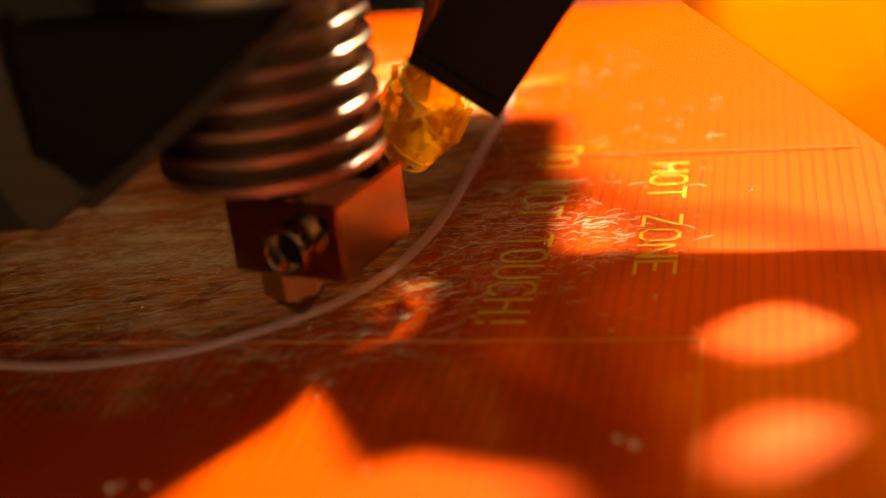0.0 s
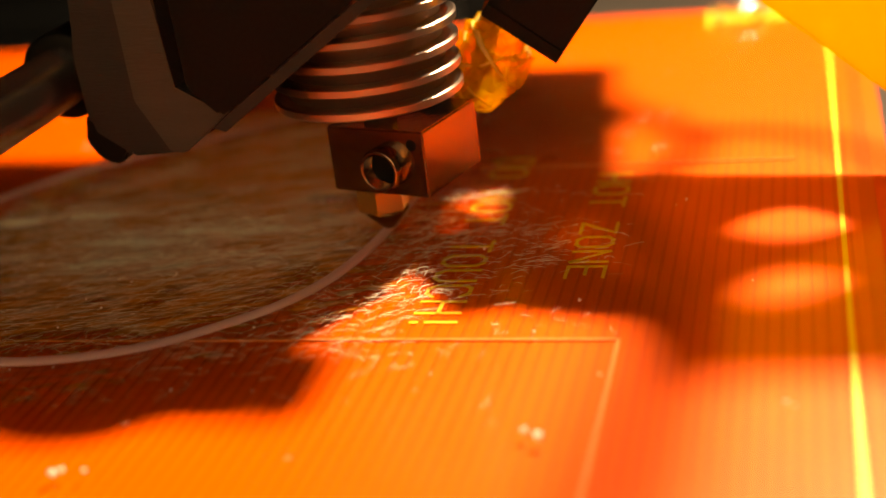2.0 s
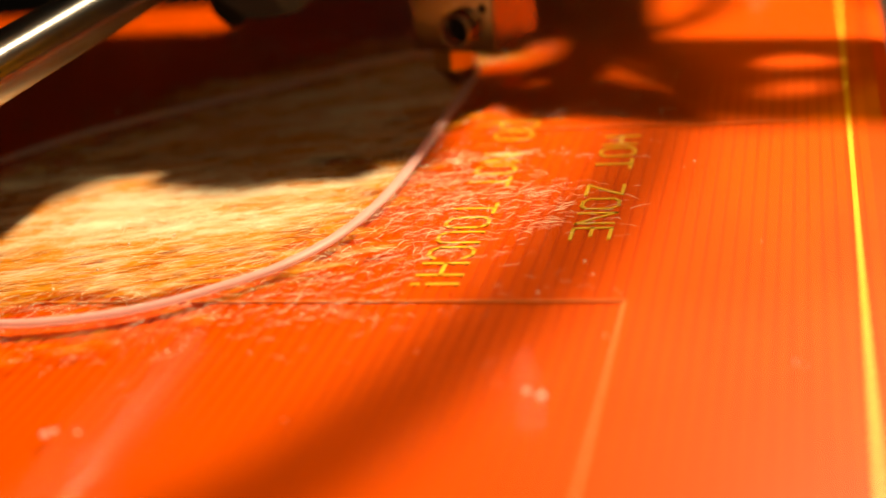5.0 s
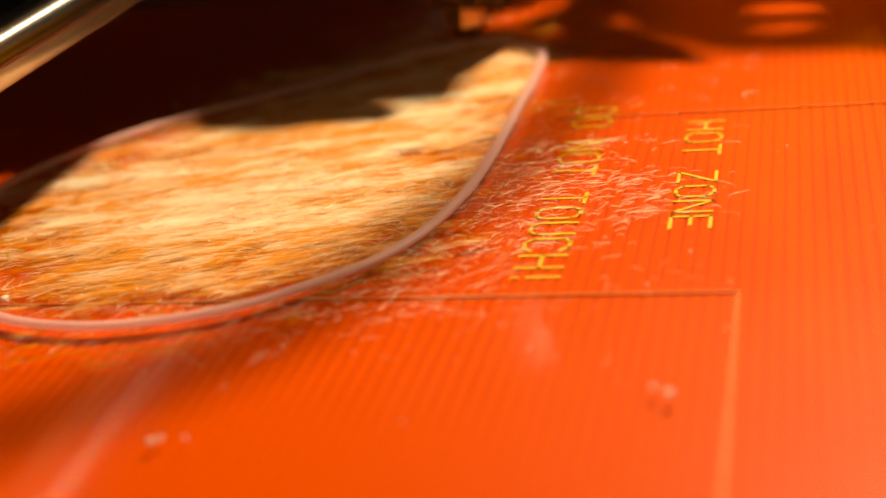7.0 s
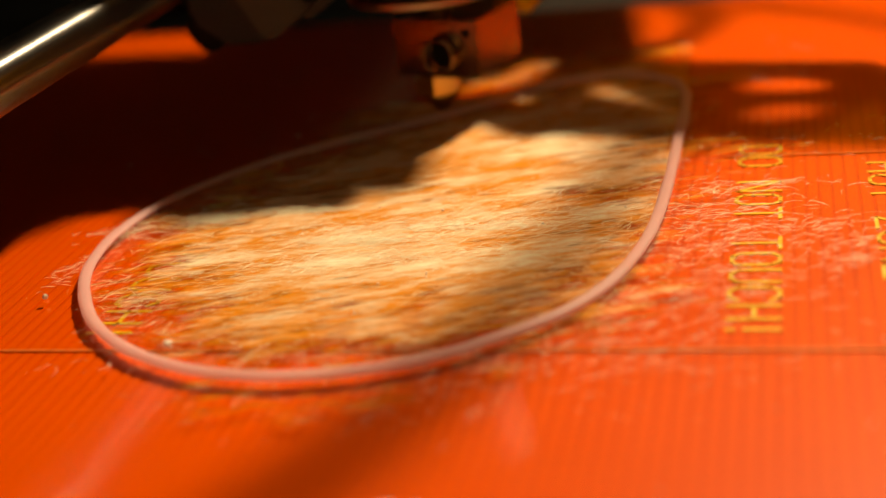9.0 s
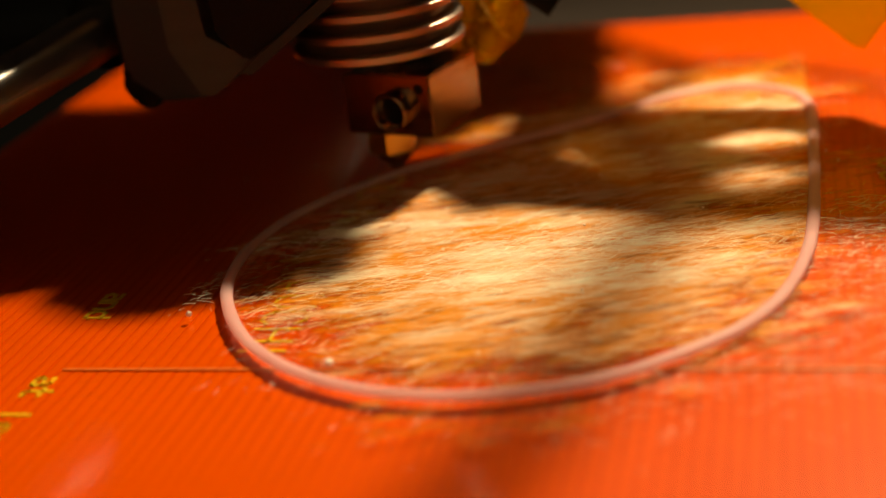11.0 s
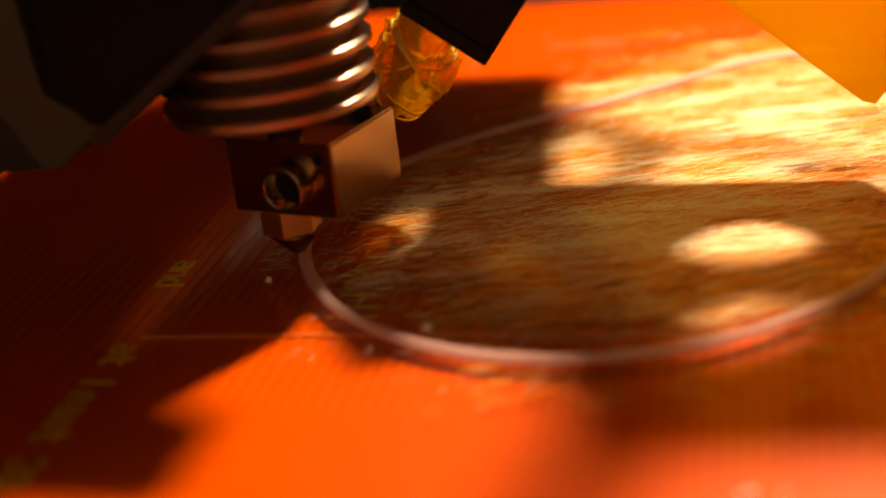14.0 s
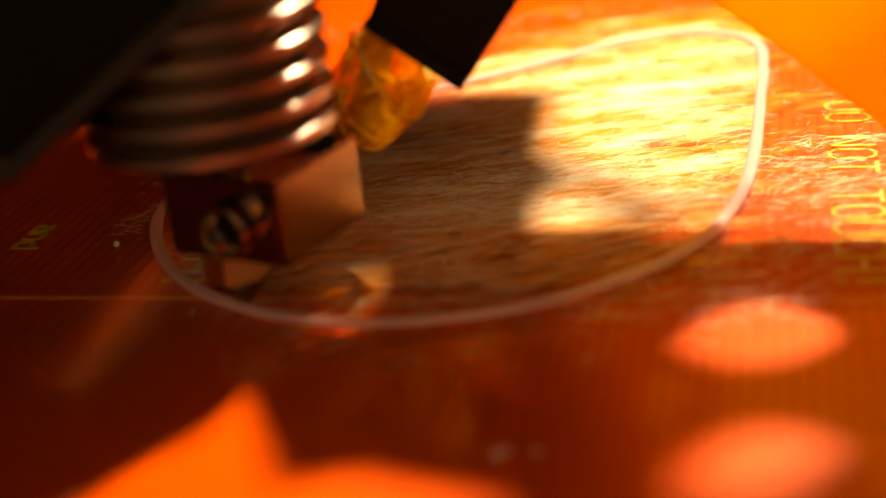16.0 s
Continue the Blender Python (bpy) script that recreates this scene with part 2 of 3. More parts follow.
def tube(bm, pts, r, seg=10, flat=1.0):
    """A round bar along a row of points."""
    pts = [Vector(p) for p in pts]
    rings = []
    for i, p in enumerate(pts):
        d = (pts[min(i + 1, len(pts) - 1)] - pts[max(i - 1, 0)]).normalized()
        a = d.orthogonal().normalized() if abs(d.z) > 0.95 else d.cross(Vector((0, 0, 1))).normalized()
        b = d.cross(a)
        rr = r(i / (len(pts) - 1)) if callable(r) else r
        rings.append([bm.verts.new(p + a * rr * math.cos(2 * math.pi * k / seg) + b * rr * flat * math.sin(2 * math.pi * k / seg)) for k in range(seg)])
    for a, b in zip(rings, rings[1:]):
        for k in range(seg):
            bm.faces.new((a[k], a[(k + 1) % seg], b[(k + 1) % seg], b[k]))
    bm.faces.new(rings[0][::-1])
    bm.faces.new(rings[-1])
    return bm


def spline(ctrl, n, closed=False):
    """A Catmull-Rom curve through the control points."""
    out, c = [], [Vector(p) for p in ctrl]
    k = len(c)
    for i in range(k if closed else k - 1):
        p0, p1, p2, p3 = (c[(i + j) % k] if closed else c[min(max(i + j, 0), k - 1)] for j in (-1, 0, 1, 2))
        for s in range(n):
            t = s / n
            out.append(0.5 * (2 * p1 + (p2 - p0) * t + (2 * p0 - 5 * p1 + 4 * p2 - p3) * t * t + (3 * p1 - p0 - 3 * p2 + p3) * t ** 3))
    if not closed:
        out.append(c[-1])
    return out


def thing(name, label, category, group="", kind=""):
    return tagged(new(name), label, category, group, kind)


# ---- unseen room added round the printer to shape fill light and reflections ----
def surroundings():
    bm = box(bmesh.new(), -52, 52, -52, 24, -2.2, -1.5)
    tagged(part("ground", bm, M_DARK), "dark brown table top under the printer", "table top", kind="structure")
    walls = [("wall_east", (52, 54, -54, 26, -2.2, 62)), ("wall_west", (-54, -52, -54, 26, -2.2, 62))]
    for name, b in walls:
        tagged(part(name, box(bmesh.new(), *b), M_WALL), "plain beige room wall", "wall", kind="structure")
    bm = bmesh.new()
    box(bm, -52, 52, 24, 26, -2.2, 62)
    tagged(part("wall_north", bm, M_BROWN), "unseen wall behind the printer, warm brown for reflections in the glass", "wall", kind="structure")
    tagged(part("ceiling", box(bmesh.new(), -54, 54, -54, 26, 62, 63), M_WALL), "plain beige ceiling", "ceiling", kind="structure")
    bm = bmesh.new()
    for b in ((-52, -36, -54, -52, -2.2, 62), (44, 52, -54, -52, -2.2, 62), (-36, 44, -54, -52, -2.2, 10), (-36, 44, -54, -52, 58, 62)):
        box(bm, *b)
    tagged(part("wall_south", bm, M_WALL), "unseen beige wall with an opening added for sky fill", "wall", kind="structure")


def backing_panel():
    # added dark sheets, placed along the camera's line of sight to blacken the left
    p = thing("dark_backing", "black backing added behind the bed to darken the view and its reflection", "printer frame")
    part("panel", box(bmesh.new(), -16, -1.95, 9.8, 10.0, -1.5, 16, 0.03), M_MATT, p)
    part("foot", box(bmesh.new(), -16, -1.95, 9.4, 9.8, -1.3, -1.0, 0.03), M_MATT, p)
    part("dark_floor_sheet", box(bmesh.new(), -16, -1.95, -4.4, 9.8, -1.498, -1.30, 0.03), M_MATT, p)
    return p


# ---- heated bed, in its own space ----
BED_X0, BED_X1, BED_Y0, BED_Y1 = -4.75, 0.87, -1.6, 4.02
GLYPHS = {
    "H": [[(0, 0), (0, 6)], [(3, 0), (3, 6)], [(0, 3), (3, 3)]],
    "O": [[(0.8, 0), (0, 1), (0, 5), (0.8, 6), (2.2, 6), (3, 5), (3, 1), (2.2, 0), (0.8, 0)]],
    "T": [[(0, 6), (3, 6)], [(1.5, 0), (1.5, 6)]],
    "Z": [[(0, 6), (3, 6), (0, 0), (3, 0)]],
    "N": [[(0, 0), (0, 6), (3, 0), (3, 6)]],
    "E": [[(3, 0), (0, 0), (0, 6), (3, 6)], [(0, 3), (2.2, 3)]],
    "D": [[(0, 0), (0, 6), (2, 6), (3, 5), (3, 1), (2, 0), (0, 0)]],
    "U": [[(0, 6), (0, 1), (0.8, 0), (2.2, 0), (3, 1), (3, 6)]],
    "C": [[(3, 5), (2.2, 6), (0.8, 6), (0, 5), (0, 1), (0.8, 0), (2.2, 0), (3, 1)]],
    "!": [[(1, 6), (1, 2)], [(1, 0.7), (1, 0)]],
    "l": [[(1, 0), (1, 6)]],
    "e": [[(0, 2), (3, 2), (3, 3), (2.2, 4), (0.8, 4), (0, 3), (0, 1), (0.8, 0), (2.6, 0)]],
    "a": [[(0.4, 4), (2.2, 4), (3, 3), (3, 0), (0.8, 0), (0, 1), (0.8, 2.2), (3, 2.2)]],
    "s": [[(3, 3.6), (2.2, 4), (0.6, 4), (0, 3.2), (0.6, 2.2), (2.4, 1.9), (3, 1), (2.4, 0), (0.6, 0), (0, 0.5)]],
    "t": [[(1, 6), (1, 0.8), (1.6, 0), (2.6, 0)], [(0, 4), (2.6, 4)]],
    "n": [[(0, 0), (0, 4)], [(0, 3), (0.8, 4), (2.2, 4), (3, 3), (3, 0)]],
    "d": [[(3, 6), (3, 0), (0.8, 0), (0, 1), (0, 3), (0.8, 4), (3, 4)]],
    "3": [[(0, 5), (0.8, 6), (2.2, 6), (3, 5), (3, 4), (2, 3), (3, 2), (3, 1), (2.2, 0), (0.8, 0), (0, 1)]],
    "0": [[(0.8, 0), (0, 1), (0, 5), (0.8, 6), (2.2, 6), (3, 5), (3, 1), (2.2, 0), (0.8, 0)]],
}


def lettering(text, x_top, y_start, height, step, stroke, parent, z=0.0030):
    """A line of legend that runs towards -y with its tops towards +x; one mesh a letter."""
    k = height / 6
    w = step * 0.70 / 3
    for i, ch in enumerate(text):
        if ch == " ":
            continue
        bm = bmesh.new()
        for line in GLYPHS[ch]:
            pts = [Vector((x_top - height + v * k, y_start - i * step - u * w, z)) for u, v in line]
            for a, b in zip(pts, pts[1:]):
                d = (b - a).normalized()
                s = Vector((-d.y, d.x, 0)) * stroke / 2
                a2, b2 = a - d * stroke * 0.45, b + d * stroke * 0.45
                lo = [bm.verts.new(p - Vector((0, 0, 0.004))) for p in (a2 - s, b2 - s, b2 + s, a2 + s)]
                hi = [bm.verts.new(p) for p in (a2 - s, b2 - s, b2 + s, a2 + s)]
                bm.faces.new(hi)
                for q in range(4):
                    bm.faces.new((lo[q], lo[(q + 1) % 4], hi[(q + 1) % 4], hi[q]))
        part("letter", bm, M_INK, parent)


def heated_bed():
    bed = thing("heated_bed", "red circuit-board heated bed with yellow printed warnings", "printer bed")
    bm = box(bmesh.new(), BED_X0, BED_X1, BED_Y0, BED_Y1, -0.06, -0.003, 0.01)
    part("board", bm, M_BED, bed, "glossy red board")
    # heating tracks under the mask: one mesh, laid side by side
    p = 0.0445
    first = part("heating_track", box(bmesh.new(), 0, p * 0.74, BED_Y0 + 0.1, BED_Y1 - 0.12, -0.004, 0.0), M_TRACE, bed)
    first.location.x = (BED_X0 + 0.12) * U
    for i in range(1, 121):
        ob = new("heating_track", first.data)
        ob.parent = bed
        ob.location.x = (BED_X0 + 0.12 + i * p) * U
    bm = box(bmesh.new(), 0.671, 0.689, BED_Y0 + 0.1, BED_Y1 - 0.3, -0.004, 0.003)
    part("gold_strip", bm, M_GOLD, bed, "bare gold strip along the edge")
    bm = box(bmesh.new(), 0.06, 0.092, BED_Y1 - 0.36, BED_Y1 - 0.02, -0.004, 0.004)
    part("gold_strip", bm, M_GOLD, bed)
    bm = box(bmesh.new(), 0.094, 0.50, BED_Y1 - 0.30, BED_Y1 - 0.04, -0.004, 0.003)
    part("tape_patch", bm, M_PATCH, bed, "yellowish tape patch at the far corner")
    # edges of the film that is laid over the board
    for x0, x1, y0, y1 in ((-3.25, 0.0, -0.007, 0.003), (-0.007, 0.003, BED_Y0, 0.003), (-0.75, 0.52, 1.549, 1.557)):
        part("film_edge", box(bmesh.new(), x0, x1, y0, y1, -0.001, 0.006), M_TAPE, bed)
    lettering("HOT ZONE", -0.106, 1.445, 0.128, 0.128, 0.012, bed)
    lettering("DO NOT TOUCH!", -0.540, 1.665, 0.148, 0.126, 0.013, bed)
    lettering("DO NOT TOUCH!", -2.55, 1.665, 0.148, 0.126, 0.013, bed)
    lettering("at least 30", -3.22, -0.05, 0.09, 0.072, 0.014, bed)
    lettering("and", -3.27, 0.57, 0.09, 0.072, 0.014, bed)
    return bed


LOOP = [(-2.92, 0.69), (-2.855, 0.44), (-2.70, 0.165), (-2.51, -0.03), (-2.31, -0.15), (-2.12, -0.21), (-1.90, -0.225), (-1.68, -0.185), (-1.48, -0.10),
        (-1.31, 0.03), (-1.15, 0.19), (-1.03, 0.42), (-0.955, 0.76), (-0.93, 1.19), (-0.925, 1.67), (-0.925, 2.17), (-0.96, 2.38), (-1.05, 2.51), (-1.265, 2.60),
        (-1.525, 2.485), (-1.755, 2.28), (-2.02, 2.05), (-2.33, 1.82), (-2.62, 1.55), (-2.84, 1.22), (-2.92, 0.93)]
TOP = 0.028  # upper face of the glass sheet over the board


def glass_sheet():
    bm = box(bmesh.new(), BED_X0 + 0.1, 0.80, BED_Y0 + 0.1, BED_Y1 - 0.1, 0.009, TOP - 0.001, 0.004)
    ob = part("glass_sheet", bm, M_GLASS)
    ob.visible_shadow = False
    return tagged(ob, "clear glass sheet lying over the red heated bed", "glass sheet")


def printed_line():
    pts = spline([(x, y, TOP + 0.012) for x, y in LOOP], 10, True)
    bm = bmesh.new()
    rings, seg, n = [], 10, len(pts)
    for i, p in enumerate(pts):
        d = (pts[(i + 1) % n] - pts[i - 1]).normalized()
        a = Vector((d.y, -d.x, 0))
        w = 0.0215 * (1 + 0.10 * noise.noise(p * 9))
        rings.append([bm.verts.new(p + a * w * math.cos(2 * math.pi * k / seg) + Vector((0, 0, 0.0125)) * math.sin(2 * math.pi * k / seg)) for k in range(seg)])
    for i in range(n):
        a, b = rings[i], rings[(i + 1) % n]
        for k in range(seg):
            bm.faces.new((a[k], a[(k + 1) % seg], b[(k + 1) % seg], b[k]))
    ob = part("printed_outline", bm, M_PLA, None, "", True)
    return tagged(ob, "pale pink extruded plastic outline of a loop on the bed", "print")


def inside(x, y):
    c, n = False, len(LOOP)
    for i in range(n):
        (x1, y1), (x2, y2) = LOOP[i], LOOP[i - 1]
        if (y1 > y) != (y2 > y) and x < (x2 - x1) * (y - y1) / (y2 - y1) + x1:
            c = not c
    return c


def cover(x, y):
    """How thick the glue lies at a place of the bed."""
    d = min((x - a) ** 2 + (y - b) ** 2 for a, b in LOOP) ** 0.5
    v = 0.66 if inside(x, y) else max(0.0, 0.36 - 0.62 * d)
    if inside(x, y) and d < 0.35:
        v -= 0.16 * (1 - d / 0.35)
    if not inside(x, y) and x > -1.1 and -0.3 < y < 1.7:
        v += 0.07
    if not inside(x, y) and y > 1.5 and x < -0.95:
        v += 0.26 * min(1, (y - 1.5) / 0.3)
    if x < -2.1:
        v -= 0.25 * min(1, (-2.1 - x) / 0.8)
    if y < 0.5 and inside(x, y):
        v -= 0.14 * min(1, (0.5 - y) / 0.5)
    u, w = x * 0.93 + y * 0.36, y * 0.93 - x * 0.36
    return v + 0.20 * noise.noise(Vector((u * 0.9, w * 4.0, 3))) + 0.12 * noise.noise(Vector((u * 3.2, w * 12.0, 7))) + 0.13 * noise.noise(Vector((u * 10.0, w * 30.0, 11)))


def glue_film():
    bm = bmesh.new()
    nx, ny = 170, 280
    x0, x1, y0, y1 = -3.7, 0.1, -0.75, 3.3
    grid = [[bm.verts.new((x0 + (x1 - x0) * i / nx, y0 + (y1 - y0) * j / ny, TOP + 0.001)) for i in range(nx + 1)] for j in range(ny + 1)]
    for j in range(ny):
        for i in range(nx):
            bm.faces.new((grid[j][i], grid[j][i + 1], grid[j + 1][i + 1], grid[j + 1][i]))
    vals = [cover(v.co.x, v.co.y) for r in grid for v in r]
    ob = part("glue_residue", bm, M_GLUE)
    a = ob.data.attributes.new("cover", "FLOAT", "POINT")
    for i, v in enumerate(vals):
        a.data[i].value = v
    return tagged(ob, "whitish streaky dried glue residue on the bed", "glue residue", kind="stuff")


def strand(vs, fs, rnd, x, y, ang, ln, w, bend, lift, n=6):
    """One thin flat fibre that arches off the glass."""
    p = Vector((x, y, TOP + 0.0025))
    base = len(vs)
    for k in range(n + 1):
        f = k / n * 2 - 1
        a = ang + bend * f
        s = Vector((-math.sin(a), math.cos(a), 0)) * w * (1 - 0.5 * abs(f))
        q = p + Vector((0, 0, lift * (1 - f * f)))
        vs += [(q - s) * U, (q + s + Vector((0, 0, w))) * U]
        p = p + Vector((math.cos(a), math.sin(a), 0)) * ln / n
    for k in range(n):
        b = base + 2 * k
        fs.append((b, b + 1, b + 3, b + 2))


# heaps of loose fibre: across, along, spread in each way, how many
HEAPS = [(-0.78, 0.98, 0.10, 0.12, 260), (-0.70, 0.72, 0.14, 0.14, 320), (-0.40, 0.78, 0.10, 0.06, 150), (-0.28, 0.62, 0.10, 0.07, 130), (-0.36, 0.52, 0.05, 0.05, 60), (-0.62, 1.18, 0.16, 0.03, 110), (-0.75, 0.40, 0.18, 0.18, 320),
         (-0.98, 0.12, 0.20, 0.16, 300), (-1.25, -0.08, 0.22, 0.10, 220), (-2.60, 1.00, 0.05, 0.025, 260), (-2.30, 1.06, 0.10, 0.02, 260), (-1.95, 0.76, 0.16, 0.02, 300), (-1.60, 0.86, 0.16, 0.025, 300), (-2.66, 0.98, 0.07, 0.04, 110), (-2.45, 1.10, 0.18, 0.10, 200), (-2.62, 0.30, 0.05, 0.04, 60), (-2.98, 0.55, 0.03, 0.10, 80), (-2.9, 0.9, 0.08, 0.05, 70), (-1.7, 0.62, 0.35, 0.06, 420), (-2.0, 0.85, 0.30, 0.05, 320), (-1.5, 0.95, 0.30, 0.06, 300), (-2.2, 0.55, 0.22, 0.05, 200)]


def fibres():
    rnd = random.Random(4)
    vs, fs = [], []
    made = 0
    while made < 6500:
        x, y = rnd.uniform(-3.6, 0.0), rnd.uniform(-0.6, 3.1)
        c = cover(x, y)
        if rnd.random() > (c * 1.4 if inside(x, y) else c * 0.38):
            continue
        made += 1
        edge = min((x - a) ** 2 + (y - b) ** 2 for a, b in LOOP) ** 0.5
        within = inside(x, y)
        ang = rnd.gauss(0.36, 0.16) if within and edge > 0.2 else rnd.gauss(0.4, 0.8)
        strand(vs, fs, rnd, x, y, ang, rnd.uniform(0.01, 0.10 if within else 0.07), rnd.uniform(0.0002, 0.0006), rnd.gauss(0, 0.4), rnd.uniform(0.0, 0.005))
    for hx, hy, sx, sy, n in HEAPS:
        for _ in range(n if inside(hx, hy) else n * 2 // 5):
            x, y = rnd.gauss(hx, sx), rnd.gauss(hy, sy)
            strand(vs, fs, rnd, x, y, rnd.gauss(0.25, 0.45), rnd.uniform(0.015, 0.08), rnd.uniform(0.0003, 0.0008), rnd.gauss(0, 0.4), rnd.uniform(0.0, 0.006))
    # long curls along the outside of the loop
    for _ in range(420):
        x, y = rnd.uniform(-1.7, -0.35), rnd.uniform(-0.45, 1.2)
        if inside(x, y) or cover(x, y) < 0.10:
            continue
        strand(vs, fs, rnd, x, y, rnd.uniform(0, 6.28), rnd.uniform(0.05, 0.16), rnd.uniform(0.0002, 0.0005), rnd.gauss(0, 0.9), rnd.uniform(0.002, 0.010), 14)
    me = bpy.data.meshes.new("glue_fibres")
    me.from_pydata(vs, [], fs)
    me.materials.append(M_FIBRE)
    return tagged(new("glue_fibres", me), "fine white dried glue fibres lying on the bed", "fibres", kind="stuff")


def crumbs():
    rnd = random.Random(9)
    bm = bmesh.new()
    spots = [(-0.19, -0.59, 0.011), (-0.146, -0.622, 0.013), (-1.46, -0.86, 0.012), (-1.44, -0.84, 0.010), (-1.37, -0.84, 0.008), (-2.352, -0.021, 0.017), (-2.95, 0.33, 0.012)]
    for _ in range(420):
        x, y = rnd.uniform(-3.6, 0.6), rnd.uniform(-1.2, 3.3)
        if rnd.random() < 0.12 + cover(x, y) * 1.2:
            spots.append((x, y, rnd.uniform(0.002, 0.006)))
    for x, y, r in spots:
        q = bmesh.ops.create_icosphere(bm, subdivisions=1, radius=r)["verts"]
        for v in q:
            v.co *= rnd.uniform(0.7, 1.2)
        bmesh.ops.translate(bm, vec=(x, y, TOP + r * 0.5), verts=q)
    return tagged(part("plastic_crumbs", bm, M_DUST), "tiny pale plastic crumbs scattered on the bed", "crumbs", kind="stuff")


# ---- the print head; its origin is the nozzle's tip ----
YAW = -16.6


def hot_end():
    h = thing("hot_end", "finned aluminium hot end with brass nozzle over the bed", "hot end")
    rot = pose(0.060, 0.067, 0, 0, 0, YAW)
    bm = bmesh.new()
    lathe(bm, [(0.010, 0.0), (0.022, 0.0), (0.082, 0.066), (0.084, 0.078)], 32, pose(-0.022, 0, 0))
    part("nozzle_tip", bm, M_TIP, h, "dark conical nozzle tip", True)
    bm = lathe(bmesh.new(), [(0.088, 0.072), (0.098, 0.082), (0.098, 0.160), (0.09, 0.176)], 6, pose(-0.03, 0, 0, 0, 0, 32))
    part("nozzle_hex", bm, M_BRASS, h, "hexagonal brass nozzle body")
    bm = box(bmesh.new(), -0.201, 0.201, -0.193, 0.193, 0.172, 0.416, 0.007, rot)
    block = part("heater_block", bm, M_BLOCK, h, "square aluminium heater block")
    side = pose(0.060, 0.067, 0, 0, 0, YAW) @ pose(0.040, -0.19, 0.280, 90, 0, 0)
    bm = bmesh.new()
    seg = 40
    prof = [(0.063, -0.01), (0.063, 0.062), (0.066, 0.065), (0.075, 0.065), (0.079, 0.060), (0.079, -0.02)]
    rings = [[bm.verts.new((r * math.cos(2 * math.pi * i / seg), r * math.sin(2 * math.pi * i / seg), z)) for i in range(seg)] for r, z in prof]
    for a, b in zip(rings, rings[1:]):
        for i in range(seg):
            bm.faces.new((a[i], a[(i + 1) % seg], b[(i + 1) % seg], b[i]))
    bm.faces.new(rings[0])
    bmesh.ops.transform(bm, matrix=side, verts=bm.verts)
    part("heater_cartridge", bm, M_BLOCK, block, "hollow metal heater cartridge end", True)
    # black disc stands in for the shade inside the hollow end
    bm = lathe(bmesh.new(), [(0.061, 0.0), (0.061, 0.008), (0.02, 0.006)], 24, side)
    part("cartridge_hollow_shade", bm, M_BLACK, block, "black disc for the shaded hollow of the cartridge")
    # small black disc in place of a shaded hole
    bm = lathe(bmesh.new(), [(0.021, -0.03), (0.021, 0.003), (0.015, 0.0045)], 20, rot @ pose(0.150, -0.19, 0.365, 90, 0, 0))
    part("screw_hole_shade", bm, M_BLACK, block, "small black disc for a shaded screw hole")
    bm = lathe(bmesh.new(), [(0.06, 0.40), (0.06, 0.56)], 24)
    part("heat_break", bm, M_STEEL, h, "", True)
    bm = lathe(bmesh.new(), [(0.285, 0.52), (0.285, 1.50)], 48, pose(-0.025, 0, 0))
    part("heat_sink_core", bm, M_CORE, h, "", True)
    for k in range(12):
        z = 0.512 + 0.081 * k
        bm = lathe(bmesh.new(), [(0.15, z), (0.330, z), (0.338, z + 0.006), (0.338, z + 0.029), (0.330, z + 0.035), (0.15, z + 0.035)], 180, pose(-0.025, 0, 0))
        part("cooling_fin", bm, M_ALU, h)
    return h


def wrapped_sensor():
    w = thing("wrapped_wires", "heater wires wrapped in crumpled amber film beside the hot end", "wires")
    rnd = random.Random(2)
    bm = bmesh.new()
    bmesh.ops.create_icosphere(bm, subdivisions=4, radius=1)
    for v in bm.verts:
        n = v.co.copy()
        f = 1 + 0.25 * noise.noise(n * 2.2) + 0.30 * abs(noise.noise(n * 4.5)) - 0.28 * abs(noise.noise(n * 9 + Vector((3, 1, 2))))
        v.co = Vector((n.x * 0.135, n.y * 0.12, n.z * (0.19 if n.z < 0 else 0.20))) * f
    bmesh.ops.transform(bm, matrix=pose(0.325, 0.43, 0.49, 0, 30, 0), verts=bm.verts)
    part("film_wrap", bm, M_KAPTON, w, "shiny crumpled amber film")
    # yellow folds whose pale colour also stands in for glints on the film
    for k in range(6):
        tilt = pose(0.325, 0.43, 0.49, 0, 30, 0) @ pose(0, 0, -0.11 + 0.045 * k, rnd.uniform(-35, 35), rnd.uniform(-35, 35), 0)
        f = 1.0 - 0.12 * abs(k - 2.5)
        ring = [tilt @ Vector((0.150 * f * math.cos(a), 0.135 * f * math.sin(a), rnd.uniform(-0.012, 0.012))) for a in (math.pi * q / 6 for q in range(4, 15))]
        part("film_fold", tube(bmesh.new(), spline(ring, 4), rnd.uniform(0.006, 0.013), 6, 0.5), M_FOLD, w, "glossy yellow fold of film, brightened for glints")
    for k in range(3):
        o = Vector((0.02 * k - 0.03, 0.02 * k, 0))
        bm = tube(bmesh.new(), spline([Vector((0.22, 0.33, 0.33)) + o, Vector((0.28, 0.42, 0.42)) + o, Vector((0.34, 0.47, 0.62)) + o, Vector((0.46, 0.50, 0.95)) + o, Vector((0.62, 0.52, 1.5)) + o], 8), 0.022)
        part("wire", bm, M_AMBER, w, "dark amber wire", True)
    return w


